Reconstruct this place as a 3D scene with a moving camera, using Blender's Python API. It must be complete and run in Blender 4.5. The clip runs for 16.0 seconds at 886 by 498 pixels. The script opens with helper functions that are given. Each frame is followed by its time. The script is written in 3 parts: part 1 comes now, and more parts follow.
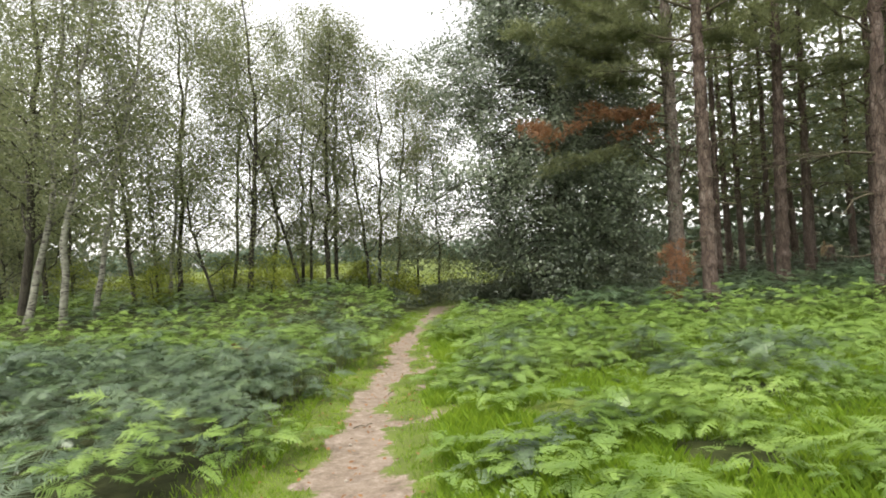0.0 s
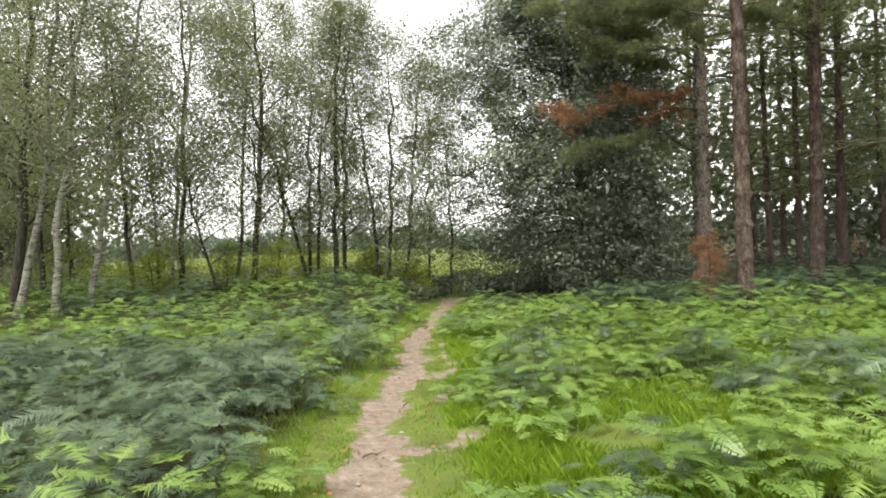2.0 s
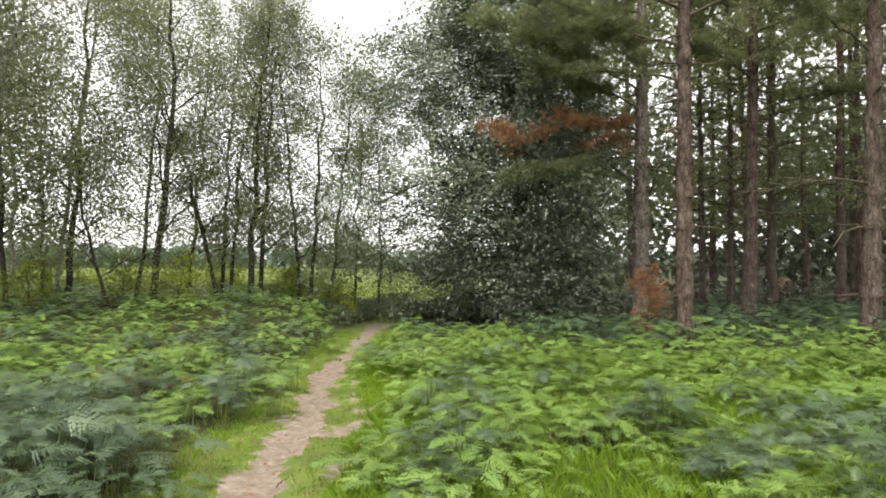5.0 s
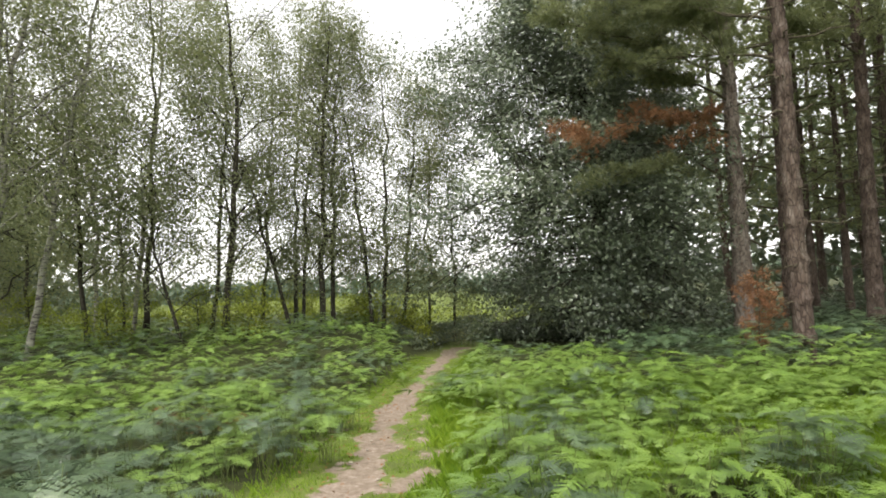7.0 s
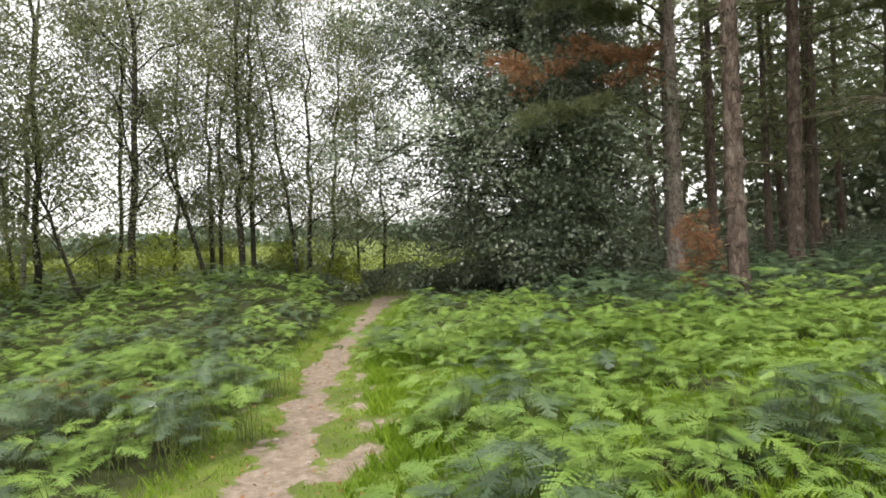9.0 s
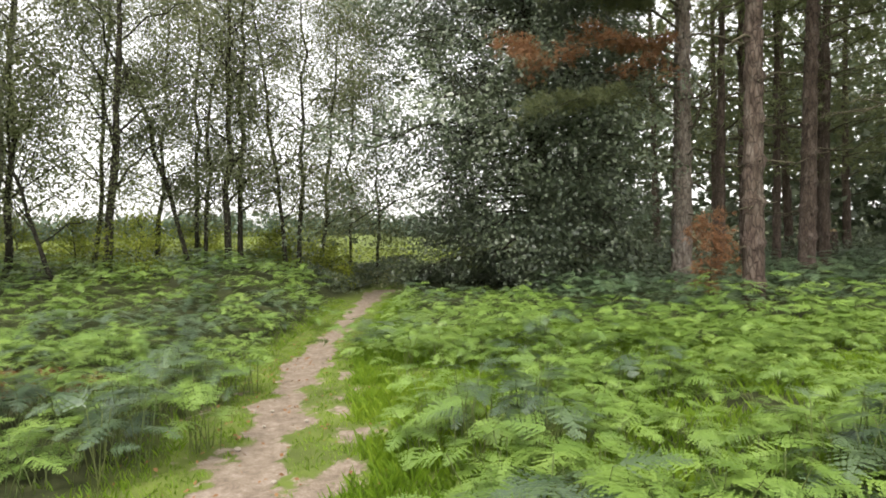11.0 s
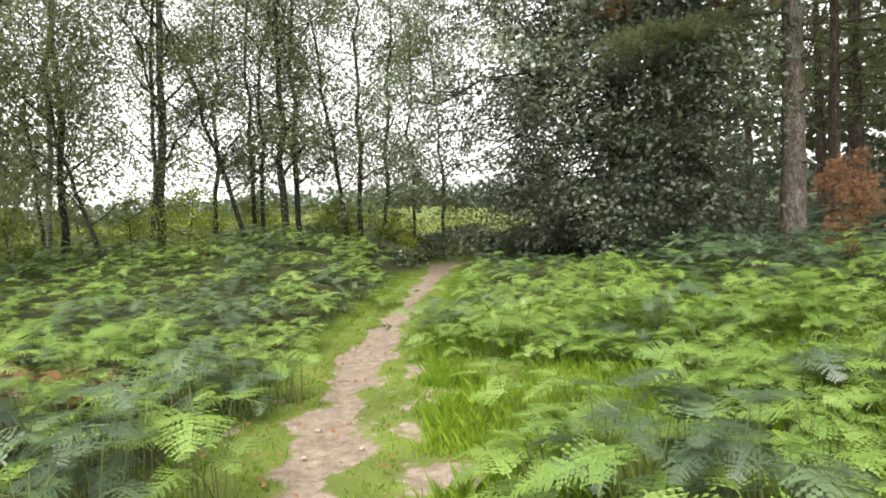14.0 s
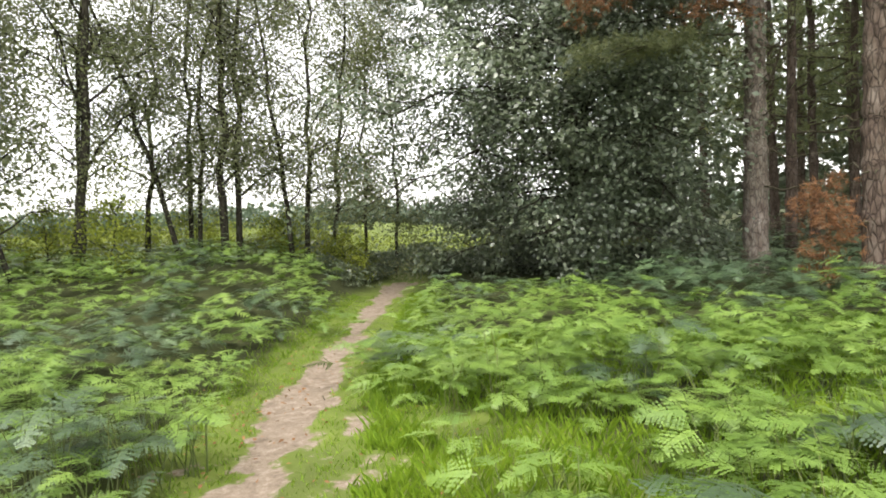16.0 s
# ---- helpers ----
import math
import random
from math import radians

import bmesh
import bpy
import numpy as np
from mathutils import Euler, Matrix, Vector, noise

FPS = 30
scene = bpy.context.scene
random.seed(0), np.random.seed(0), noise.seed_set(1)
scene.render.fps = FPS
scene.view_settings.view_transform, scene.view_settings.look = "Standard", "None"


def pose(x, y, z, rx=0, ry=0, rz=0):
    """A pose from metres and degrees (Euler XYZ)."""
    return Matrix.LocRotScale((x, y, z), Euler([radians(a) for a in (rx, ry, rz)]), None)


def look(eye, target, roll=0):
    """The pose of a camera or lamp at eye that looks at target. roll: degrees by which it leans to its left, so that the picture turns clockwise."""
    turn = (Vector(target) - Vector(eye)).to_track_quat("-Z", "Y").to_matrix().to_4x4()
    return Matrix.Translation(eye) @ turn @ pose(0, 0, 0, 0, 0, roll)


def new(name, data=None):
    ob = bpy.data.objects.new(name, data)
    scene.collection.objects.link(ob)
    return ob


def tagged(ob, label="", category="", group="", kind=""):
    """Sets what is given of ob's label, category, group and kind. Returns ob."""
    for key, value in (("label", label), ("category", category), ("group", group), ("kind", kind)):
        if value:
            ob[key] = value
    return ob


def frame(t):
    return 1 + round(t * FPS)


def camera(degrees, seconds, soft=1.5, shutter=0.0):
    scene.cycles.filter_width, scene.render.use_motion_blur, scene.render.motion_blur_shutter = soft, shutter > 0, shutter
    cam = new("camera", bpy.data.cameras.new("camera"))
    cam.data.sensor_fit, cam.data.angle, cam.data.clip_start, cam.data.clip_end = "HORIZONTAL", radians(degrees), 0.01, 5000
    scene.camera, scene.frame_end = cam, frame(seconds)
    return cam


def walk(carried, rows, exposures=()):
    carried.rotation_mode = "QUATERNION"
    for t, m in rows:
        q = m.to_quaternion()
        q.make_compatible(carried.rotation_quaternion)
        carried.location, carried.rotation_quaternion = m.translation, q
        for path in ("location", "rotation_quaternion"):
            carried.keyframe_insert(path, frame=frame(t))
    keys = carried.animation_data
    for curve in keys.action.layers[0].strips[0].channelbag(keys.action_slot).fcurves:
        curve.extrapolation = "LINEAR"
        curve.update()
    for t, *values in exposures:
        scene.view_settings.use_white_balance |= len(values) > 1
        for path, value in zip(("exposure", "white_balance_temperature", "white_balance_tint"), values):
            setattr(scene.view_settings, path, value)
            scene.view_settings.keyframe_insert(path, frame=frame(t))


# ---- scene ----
cam = camera(72.0, 16.0, soft=1.8)
PATH = [
    (0, pose(0.123, 0.028, 1.248, 90.40, 3.29, 1.54)),
    (0.5, pose(0.027, 0.370, 1.258, 89.05, 0.40, -0.01)),
    (1, pose(0.040, 0.566, 1.227, 90.03, 3.22, -1.37)),
    (1.5, pose(0.024, 0.883, 1.227, 90.49, 4.21, 1.90)),
    (2, pose(-0.103, 1.193, 1.246, 89.45, 2.44, 2.33)),
    (2.5, pose(-0.130, 1.513, 1.311, 90.12, 1.93, -2.78)),
    (3, pose(-0.040, 1.703, 1.339, 92.01, -0.44, -2.28)),
    (3.5, pose(0.007, 1.908, 1.283, 92.64, -1.06, 0.58)),
    (4, pose(0.012, 2.192, 1.268, 91.32, -0.89, -3.15)),
    (6.5, pose(0.275, 3.684, 1.234, 92.62, 1.01, -3.00)),
    (7, pose(0.270, 3.982, 1.177, 93.63, 2.91, 3.63)),
    (7.5, pose(0.122, 4.163, 1.181, 90.23, 0.65, 4.02)),
    (8, pose(0.077, 4.448, 1.181, 88.96, 2.30, -0.01)),
    (10.5, pose(0.061, 5.719, 1.027, 87.56, 3.85, -4.27)),
    (11, pose(0.045, 5.945, 0.981, 88.08, 1.37, -3.83)),
    (11.5, pose(-0.013, 6.276, 0.974, 91.04, -0.62, -8.49)),
    (12, pose(0.000, 6.544, 0.936, 90.36, 3.03, -6.09)),
    (12.5, pose(-0.047, 6.897, 0.841, 89.20, 3.81, -3.21)),
    (13, pose(-0.109, 7.093, 0.905, 85.71, 0.66, -4.02)),
    (13.5, pose(-0.139, 7.415, 0.859, 86.45, 2.15, -4.21)),
    (14, pose(-0.090, 7.617, 0.835, 85.61, 3.83, 2.06)),
    (14.5, pose(-0.098, 7.840, 0.820, 87.16, 4.88, 4.47)),
    (15, pose(-0.075, 8.101, 0.852, 85.15, 1.29, -1.78)),
    (15.5, pose(-0.111, 8.360, 0.850, 87.72, 0.60, -4.93)),
    (16, pose(-0.112, 8.649, 0.834, 86.99, 2.57, -2.23)),
]
walk(cam, PATH, exposures=[(0, 1.28, 6700, 10), (2, 1.34, 6700, 10), (4, 1.32, 6700, 10), (7.5, 1.20, 6700, 10), (11, 1.24, 6700, 10), (11.5, 1.36, 6700, 10), (12.5, 1.62, 6700, 10), (13.2, 1.54, 6700, 10),
                           (14, 1.54, 6700, 10), (14.5, 1.42, 6700, 10), (15, 1.32, 6700, 10), (16, 1.52, 6700, 10)])

# ---- sky and sun: a bright overcast day ----
world = bpy.data.worlds.new("overcast_sky")
scene.world = world
world.use_nodes = True
wn, wl = world.node_tree.nodes, world.node_tree.links
wn.clear()
sky = wn.new("ShaderNodeTexSky")
sky.sky_type = 'NISHITA'
sky.sun_disc = False
sky.sun_elevation = radians(68)
sky.sun_rotation = radians(200)
sky.dust_density = 1.5
sky.air_density = 1.0
hue = wn.new("ShaderNodeHueSaturation")
hue.inputs["Saturation"].default_value = 0.08
hue.inputs["Value"].default_value = 1.25
bg = wn.new("ShaderNodeBackground")
bg.inputs["Strength"].default_value = 0.15
wo = wn.new("ShaderNodeOutputWorld")
wl.new(sky.outputs[0], hue.inputs["Color"])
wl.new(hue.outputs[0], bg.inputs["Color"])
wl.new(bg.outputs[0], wo.inputs["Surface"])

sun_data = bpy.data.lights.new("sun", 'SUN')
sun_data.energy = 1.5
sun_data.angle = radians(30)
sun_data.color = (1.0, 0.96, 0.88)
sun = new("sun", sun_data)
sun.matrix_world = look((-4.3, -11, 30), (0, 0, 0))


# ---- materials ----
def material(name):
    m = bpy.data.materials.new(name)
    m.use_nodes = True
    return m, m.node_tree.nodes, m.node_tree.links, m.node_tree.nodes["Principled BSDF"]


def ramp(nodes, stops):
    r = nodes.new("ShaderNodeValToRGB")
    e = r.color_ramp.elements
    while len(e) < len(stops):
        e.new(0.5)
    for el, (p, c) in zip(e, stops):
        el.position, el.color = p, (*c, 1)
    return r


def noise_tex(nodes, links, scale, detail=4, stretch=(1, 1, 1), rough=0.55):
    co = nodes.new("ShaderNodeTexCoord")
    mp = nodes.new("ShaderNodeMapping")
    mp.inputs["Scale"].default_value = stretch
    n = nodes.new("ShaderNodeTexNoise")
    n.inputs["Scale"].default_value = scale
    n.inputs["Detail"].default_value = detail
    n.inputs["Roughness"].default_value = rough
    links.new(co.outputs["Object"], mp.inputs["Vector"])
    links.new(mp.outputs[0], n.inputs["Vector"])
    return n


def mixed(nodes, links, a, b, fac, mode='MIX'):
    x = nodes.new("ShaderNodeMix")
    x.data_type, x.blend_type = 'RGBA', mode
    for sock, v in ((x.inputs["Factor"], fac), (x.inputs["A"], a), (x.inputs["B"], b)):
        if isinstance(v, bpy.types.NodeSocket):
            links.new(v, sock)
        elif isinstance(v, (int, float)):
            sock.default_value = v
        else:
            sock.default_value = (*v, 1)
    return x.outputs["Result"]


def bumped(nodes, links, height, bsdf, strength=0.5, dist=0.02):
    b = nodes.new("ShaderNodeBump")
    b.inputs["Strength"].default_value = strength
    b.inputs["Distance"].default_value = dist
    links.new(height, b.inputs["Height"])
    links.new(b.outputs[0], bsdf.inputs["Normal"])


def leaf_material(name, stops, rough=0.45, through_light=0.35, patch=0.25, spec=0.5, drift=0.72):
    """Leaves: a colour for each leaf, drifting over metres, and light that comes through."""
    m, n, l, p = material(name)
    geo = n.new("ShaderNodeNewGeometry")
    att = n.new("ShaderNodeAttribute")
    att.attribute_name = "tint"
    info = n.new("ShaderNodeObjectInfo")
    big = noise_tex(n, l, patch, 3)

    def math_node(op, a, b):
        k = n.new("ShaderNodeMath")
        k.operation = op
        for s, v in zip(k.inputs, (a, b)):
            if isinstance(v, (int, float)):
                s.default_value = v
            else:
                l.new(v, s)
        return k.outputs[0]
    t = math_node('ADD', att.outputs["Fac"], info.outputs["Random"])
    t = math_node('FRACT', t, 0)
    t = math_node('MULTIPLY', t, 0.34)
    t = math_node('ADD', t, math_node('MULTIPLY', geo.outputs["Random Per Island"], 0.22))
    t = math_node('ADD', t, math_node('MULTIPLY', math_node('ADD', math_node('MULTIPLY', math_node('SUBTRACT', big.outputs["Fac"], 0.5), drift), 0.18), 1.0))
    r = ramp(n, stops)
    l.new(t, r.inputs[0])
    l.new(r.outputs[0], p.inputs["Base Color"])
    p.inputs["Roughness"].default_value = rough
    p.inputs["Specular IOR Level"].default_value = spec
    tr = n.new("ShaderNodeBsdfTranslucent")
    l.new(mixed(n, l, r.outputs[0], (1.0, 1.0, 0.5), 0.35, 'MULTIPLY'), tr.inputs["Color"])
    mx = n.new("ShaderNodeMixShader")
    mx.inputs[0].default_value = through_light
    out = n["Material Output"]
    l.new(p.outputs[0], mx.inputs[1])
    l.new(tr.outputs[0], mx.inputs[2])
    l.new(mx.outputs[0], out.inputs["Surface"])
    return m


def bark_material(name, stops, scale=9, stretch=(1, 1, 0.25), rough=0.9, bump=0.8, marks=None):
    m, n, l, p = material(name)
    a = noise_tex(n, l, scale, 6, stretch, 0.65)
    v = n.new("ShaderNodeTexVoronoi")
    v.feature = 'DISTANCE_TO_EDGE'
    v.inputs["Scale"].default_value = scale * 1.4
    l.new(a.inputs["Vector"].links[0].from_socket, v.inputs["Vector"])
    big = noise_tex(n, l, 0.9, 3)
    r = ramp(n, stops)
    l.new(a.outputs["Fac"], r.inputs[0])
    col = mixed(n, l, r.outputs[0], (0.55, 0.6, 0.5), big.outputs["Fac"], 'MULTIPLY')
    if marks:
        k = noise_tex(n, l, 6, 3, (1, 1, 3.2))
        rm = ramp(n, [(0.52, (0, 0, 0)), (0.6, (1, 1, 1))])
        l.new(k.outputs["Fac"], rm.inputs[0])
        col = mixed(n, l, col, marks, rm.outputs[0])
    edge = ramp(n, [(0.0, (0.35, 0.35, 0.35)), (0.12, (1, 1, 1))])
    l.new(v.outputs["Distance"], edge.inputs[0])
    if not marks:
        col = mixed(n, l, col, edge.outputs[0], 0.8, 'MULTIPLY')
    l.new(col, p.inputs["Base Color"])
    p.inputs["Roughness"].default_value = rough
    p.inputs["Specular IOR Level"].default_value = 0.2
    bumped(n, l, edge.outputs[0] if not marks else a.outputs["Fac"], p, bump, 0.02)
    return m


M_BRACKEN = leaf_material("bracken_leaf", [(0.0, (0.055, 0.105, 0.022)), (0.3, (0.115, 0.198, 0.036)), (0.6, (0.188, 0.29, 0.056)),
                                           (0.85, (0.265, 0.355, 0.09))], 0.4, 0.26, 0.55, 0.55)
# grey-green leaf; its dark tone also carries shade on mounds and under pines
M_BRACKEN_DARK = leaf_material("bracken_leaf_dull_shaded", [(0.0, (0.02, 0.04, 0.02)), (0.4, (0.055, 0.092, 0.046)), (0.8, (0.13, 0.19, 0.08))],
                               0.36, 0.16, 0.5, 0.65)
M_DEAD_BRACKEN = leaf_material("dead_bracken", [(0.0, (0.10, 0.05, 0.025)), (0.5, (0.22, 0.11, 0.05)), (0.9, (0.34, 0.2, 0.1))], 0.8, 0.15, 0.8, 0.2)
M_STIPE = leaf_material("bracken_stem", [(0.0, (0.06, 0.10, 0.03)), (0.6, (0.14, 0.17, 0.05)), (1.0, (0.22, 0.15, 0.06))], 0.5, 0.05)
M_GRASS = leaf_material("grass_blade", [(0.0, (0.07, 0.125, 0.012)), (0.35, (0.145, 0.25, 0.018)), (0.7, (0.24, 0.35, 0.03)), (1.0, (0.40, 0.43, 0.10))],
                        0.45, 0.35, 0.6, 0.4)
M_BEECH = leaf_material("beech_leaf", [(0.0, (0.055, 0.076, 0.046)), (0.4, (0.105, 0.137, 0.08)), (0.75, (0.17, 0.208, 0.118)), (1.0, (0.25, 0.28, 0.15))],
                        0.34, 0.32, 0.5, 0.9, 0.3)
M_BIRCH = leaf_material("birch_leaf", [(0.0, (0.11, 0.128, 0.066)), (0.4, (0.175, 0.198, 0.10)), (0.75, (0.25, 0.268, 0.138)), (1.0, (0.33, 0.335, 0.17))],
                        0.45, 0.55, 0.3, 0.5, 0.5)
M_NEEDLE = leaf_material("pine_needle", [(0.0, (0.11, 0.13, 0.065)), (0.45, (0.19, 0.215, 0.105)), (0.8, (0.28, 0.3, 0.145)), (1.0, (0.37, 0.35, 0.18))],
                         0.5, 0.5, 0.5, 0.4, 0.5)
M_DEAD_NEEDLE = leaf_material("dead_needle", [(0.0, (0.15, 0.08, 0.045)), (0.5, (0.29, 0.15, 0.08)), (1.0, (0.40, 0.25, 0.14))], 0.7, 0.4, 0.8, 0.2)
M_HEDGE = leaf_material("sunlit_scrub", [(0.0, (0.09, 0.12, 0.02)), (0.4, (0.19, 0.23, 0.03)), (0.8, (0.32, 0.36, 0.05)), (1.0, (0.42, 0.42, 0.1))], 0.55, 0.4, 0.25, 0.3)
M_FAR = leaf_material("distant_leaf", [(0.0, (0.07, 0.10, 0.07)), (0.5, (0.12, 0.16, 0.11)), (1.0, (0.18, 0.22, 0.15))], 0.7, 0.2, 0.05, 0.2)
M_BARK_BIRCH = bark_material("birch_bark", [(0.25, (0.13, 0.12, 0.095)), (0.5, (0.27, 0.26, 0.215)), (0.75, (0.42, 0.40, 0.35))], 5, (1, 1, 2), 0.7, 0.3,
                             (0.06, 0.05, 0.045))
M_BARK_DARK = bark_material("dark_bark", [(0.3, (0.035, 0.03, 0.024)), (0.55, (0.075, 0.065, 0.05)), (0.75, (0.13, 0.12, 0.09))], 9)
M_BARK_GREY = bark_material("grey_bark", [(0.3, (0.09, 0.08, 0.065)), (0.55, (0.16, 0.15, 0.12)), (0.75, (0.26, 0.25, 0.2))], 9)
M_BARK_PINE = bark_material("pine_bark", [(0.3, (0.06, 0.041, 0.033)), (0.5, (0.135, 0.096, 0.08)), (0.72, (0.255, 0.205, 0.18))], 9, (1, 1, 0.3), 0.9, 1.0)
M_BARK_PINE_PALE = bark_material("pale_pine_bark", [(0.3, (0.12, 0.085, 0.07)), (0.5, (0.25, 0.2, 0.175)), (0.72, (0.42, 0.37, 0.335))], 8, (1, 1, 0.35), 0.9, 0.8)
M_TWIG = bark_material("dead_twig", [(0.3, (0.08, 0.065, 0.045)), (0.7, (0.2, 0.17, 0.12))], 20)
M_BROKEN_WOOD = bark_material("broken_wood", [(0.3, (0.30, 0.21, 0.12)), (0.7, (0.5, 0.39, 0.25))], 14, (1, 1, 0.15), 0.8, 0.6)


def ground_material():
    m, n, l, p = material("forest_soil_and_turf")
    att = n.new("ShaderNodeAttribute")
    att.attribute_name = "worn"
    fine = noise_tex(n, l, 9, 6, (1, 1, 1), 0.7)
    grit = noise_tex(n, l, 60, 3, (1, 1, 1), 0.7)
    mid = noise_tex(n, l, 1.7, 5)
    add = n.new("ShaderNodeMath")
    add.operation = 'MULTIPLY_ADD'
    l.new(fine.outputs["Fac"], add.inputs[0])
    add.inputs[1].default_value = 0.9
    l.new(att.outputs["Fac"], add.inputs[2])
    edge = ramp(n, [(0.88, (0, 0, 0)), (1.02, (1, 1, 1))])
    l.new(add.outputs[0], edge.inputs[0])
    dirt = ramp(n, [(0.25, (0.12, 0.095, 0.07)), (0.5, (0.225, 0.18, 0.14)), (0.75, (0.345, 0.295, 0.245))])
    l.new(fine.outputs["Fac"], dirt.inputs[0])
    grit_r = ramp(n, [(0.3, (0.62, 0.58, 0.55)), (0.62, (1, 1, 1))])
    l.new(grit.outputs["Fac"], grit_r.inputs[0])
    dirt_c = mixed(n, l, dirt.outputs[0], grit_r.outputs[0], 0.8, 'MULTIPLY')
    turf = ramp(n, [(0.25, (0.06, 0.09, 0.02)), (0.5, (0.10, 0.15, 0.025)), (0.75, (0.15, 0.21, 0.035))])
    l.new(mid.outputs["Fac"], turf.inputs[0])
    grit_half = n.new("ShaderNodeMath")
    grit_half.operation = 'MULTIPLY'
    grit_half.inputs[1].default_value = 0.5
    l.new(grit.outputs["Fac"], grit_half.inputs[0])
    litter = mixed(n, l, turf.outputs[0], (0.10, 0.075, 0.04), grit_half.outputs[0])
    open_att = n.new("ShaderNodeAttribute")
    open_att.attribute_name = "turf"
    # dark litter soil, with the shade beneath the bracken put into its colour
    shaded_soil = ramp(n, [(0.3, (0.025, 0.03, 0.013)), (0.7, (0.06, 0.068, 0.026))])
    l.new(fine.outputs["Fac"], shaded_soil.inputs[0])
    covered = mixed(n, l, shaded_soil.outputs[0], litter, open_att.outputs["Fac"])
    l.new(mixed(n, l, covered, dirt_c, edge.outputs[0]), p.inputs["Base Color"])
    p.inputs["Roughness"].default_value = 0.95
    p.inputs["Specular IOR Level"].default_value = 0.15
    bumped(n, l, fine.outputs["Fac"], p, 0.6, 0.03)
    return m


M_GROUND = ground_material()
m_stone, _n, _l, _p = material("pale_pebble")
_p.inputs["Base Color"].default_value = (0.3, 0.26, 0.21, 1)
_p.inputs["Roughness"].default_value = 0.85
M_STONE = m_stone

# ---- mesh tools ----
rng = np.random.default_rng(7)


def mesh_from(name, verts, faces, tint=None, mats=None, mat_index=None, smooth=False):
    """A mesh from an array of corners and an array of faces that all have the same number of corners."""
    verts, faces = np.asarray(verts, dtype=np.float32), np.asarray(faces, dtype=np.int32)
    me = bpy.data.meshes.new(name)
    k = faces.shape[1]
    me.vertices.add(len(verts))
    me.vertices.foreach_set("co", verts.ravel())
    me.loops.add(faces.size)
    me.loops.foreach_set("vertex_index", faces.ravel())
    me.polygons.add(len(faces))
    me.polygons.foreach_set("loop_start", np.arange(0, faces.size, k, dtype=np.int32))
    if smooth:
        me.polygons.foreach_set("use_smooth", np.ones(len(faces), dtype=bool))
    for mt in mats or ():
        me.materials.append(mt)
    if mat_index is not None:
        me.polygons.foreach_set("material_index", np.asarray(mat_index, dtype=np.int32))
    me.update(calc_edges=True)
    if tint is not None:
        a = me.attributes.new("tint", 'FLOAT', 'POINT')
        a.data.foreach_set("value", np.asarray(tint, dtype=np.float32))
    return me


class Pile:
    """Collects triangles or quads of one part."""

    def __init__(self):
        self.v, self.f, self.t, self.n = [], [], [], 0

    def add(self, v, f, tint=0.0):
        self.v.append(v)
        self.f.append(np.asarray(f) + self.n)
        self.t.append(np.broadcast_to(np.asarray(tint, dtype=np.float32), (len(v),)))
        self.n += len(v)

    def mesh(self, name, mat, smooth=False):
        return mesh_from(name, np.concatenate(self.v), np.concatenate(self.f), np.concatenate(self.t), [mat], smooth=smooth)


def part(name, me, parent, label=""):
    ob = new(name, me)
    ob.parent = parent
    return tagged(ob, label) if label else ob


def ground_z(x, y):
    """The land falls gently along the path, then lies level, with slight humps."""
    x, y = np.asarray(x, dtype=float), np.asarray(y, dtype=float)
    base = -0.061 * (np.maximum(y, -12) - 3 * np.logaddexp(0, (y - 18) / 3))
    hump = 0.05 * np.sin(x * 0.7 + 1.3) * np.sin(y * 0.5) * np.clip((np.abs(x + 0.6) - 1.0) / 3, 0, 1)
    def ease(t):
        t = np.clip(t, 0, 1)
        return t * t * (3 - 2 * t)
    left = 0.95 * ease((-x - 1.5) / 3.0) * ease((y - 12) / 11)
    return base + hump + left


def path_x(y):
    """The middle of the trodden path."""
    return np.interp(y, [-6, 0, 4.2, 5.5, 7.2, 9, 10.3, 10.9, 12.6, 14, 15.2, 18, 20.5, 24.4, 30], [-0.1, -0.4, -0.72, -0.8, -1.03, -1.08, -1.0, -1.1, -1.23, -1.33, -1.35, -1.26, -1.2, -1.03, -0.3])


def tube(points, radii, sides=8, wobble=0.0, seed=0):
    """Corners and quads of a tapered tube through the points."""
    p, r = np.asarray(points, float), np.asarray(radii, float)
    d = np.gradient(p, axis=0)
    d /= np.linalg.norm(d, axis=1)[:, None] + 1e-9
    ref = np.where(np.abs(d[:, 2:3]) > 0.9, np.array([[1.0, 0, 0]]), np.array([[0, 0, 1.0]]))
    u = np.cross(d, ref)
    u /= np.linalg.norm(u, axis=1)[:, None]
    w = np.cross(d, u)
    a = np.linspace(0, 2 * np.pi, sides, endpoint=False)
    rr = r[:, None] * (1 + wobble * np.random.default_rng(seed).standard_normal((len(p), sides)))
    v = p[:, None] + rr[..., None] * (np.cos(a)[None, :, None] * u[:, None] + np.sin(a)[None, :, None] * w[:, None])
    i = np.arange(len(p) - 1)[:, None] * sides
    j = np.arange(sides)[None]
    k = (j + 1) % sides
    f = np.stack([i + j, i + k, i + sides + k, i + sides + j], -1).reshape(-1, 4)
    return v.reshape(-1, 3), f


def unit(v):
    return v / (np.linalg.norm(v, axis=-1, keepdims=True) + 1e-9)


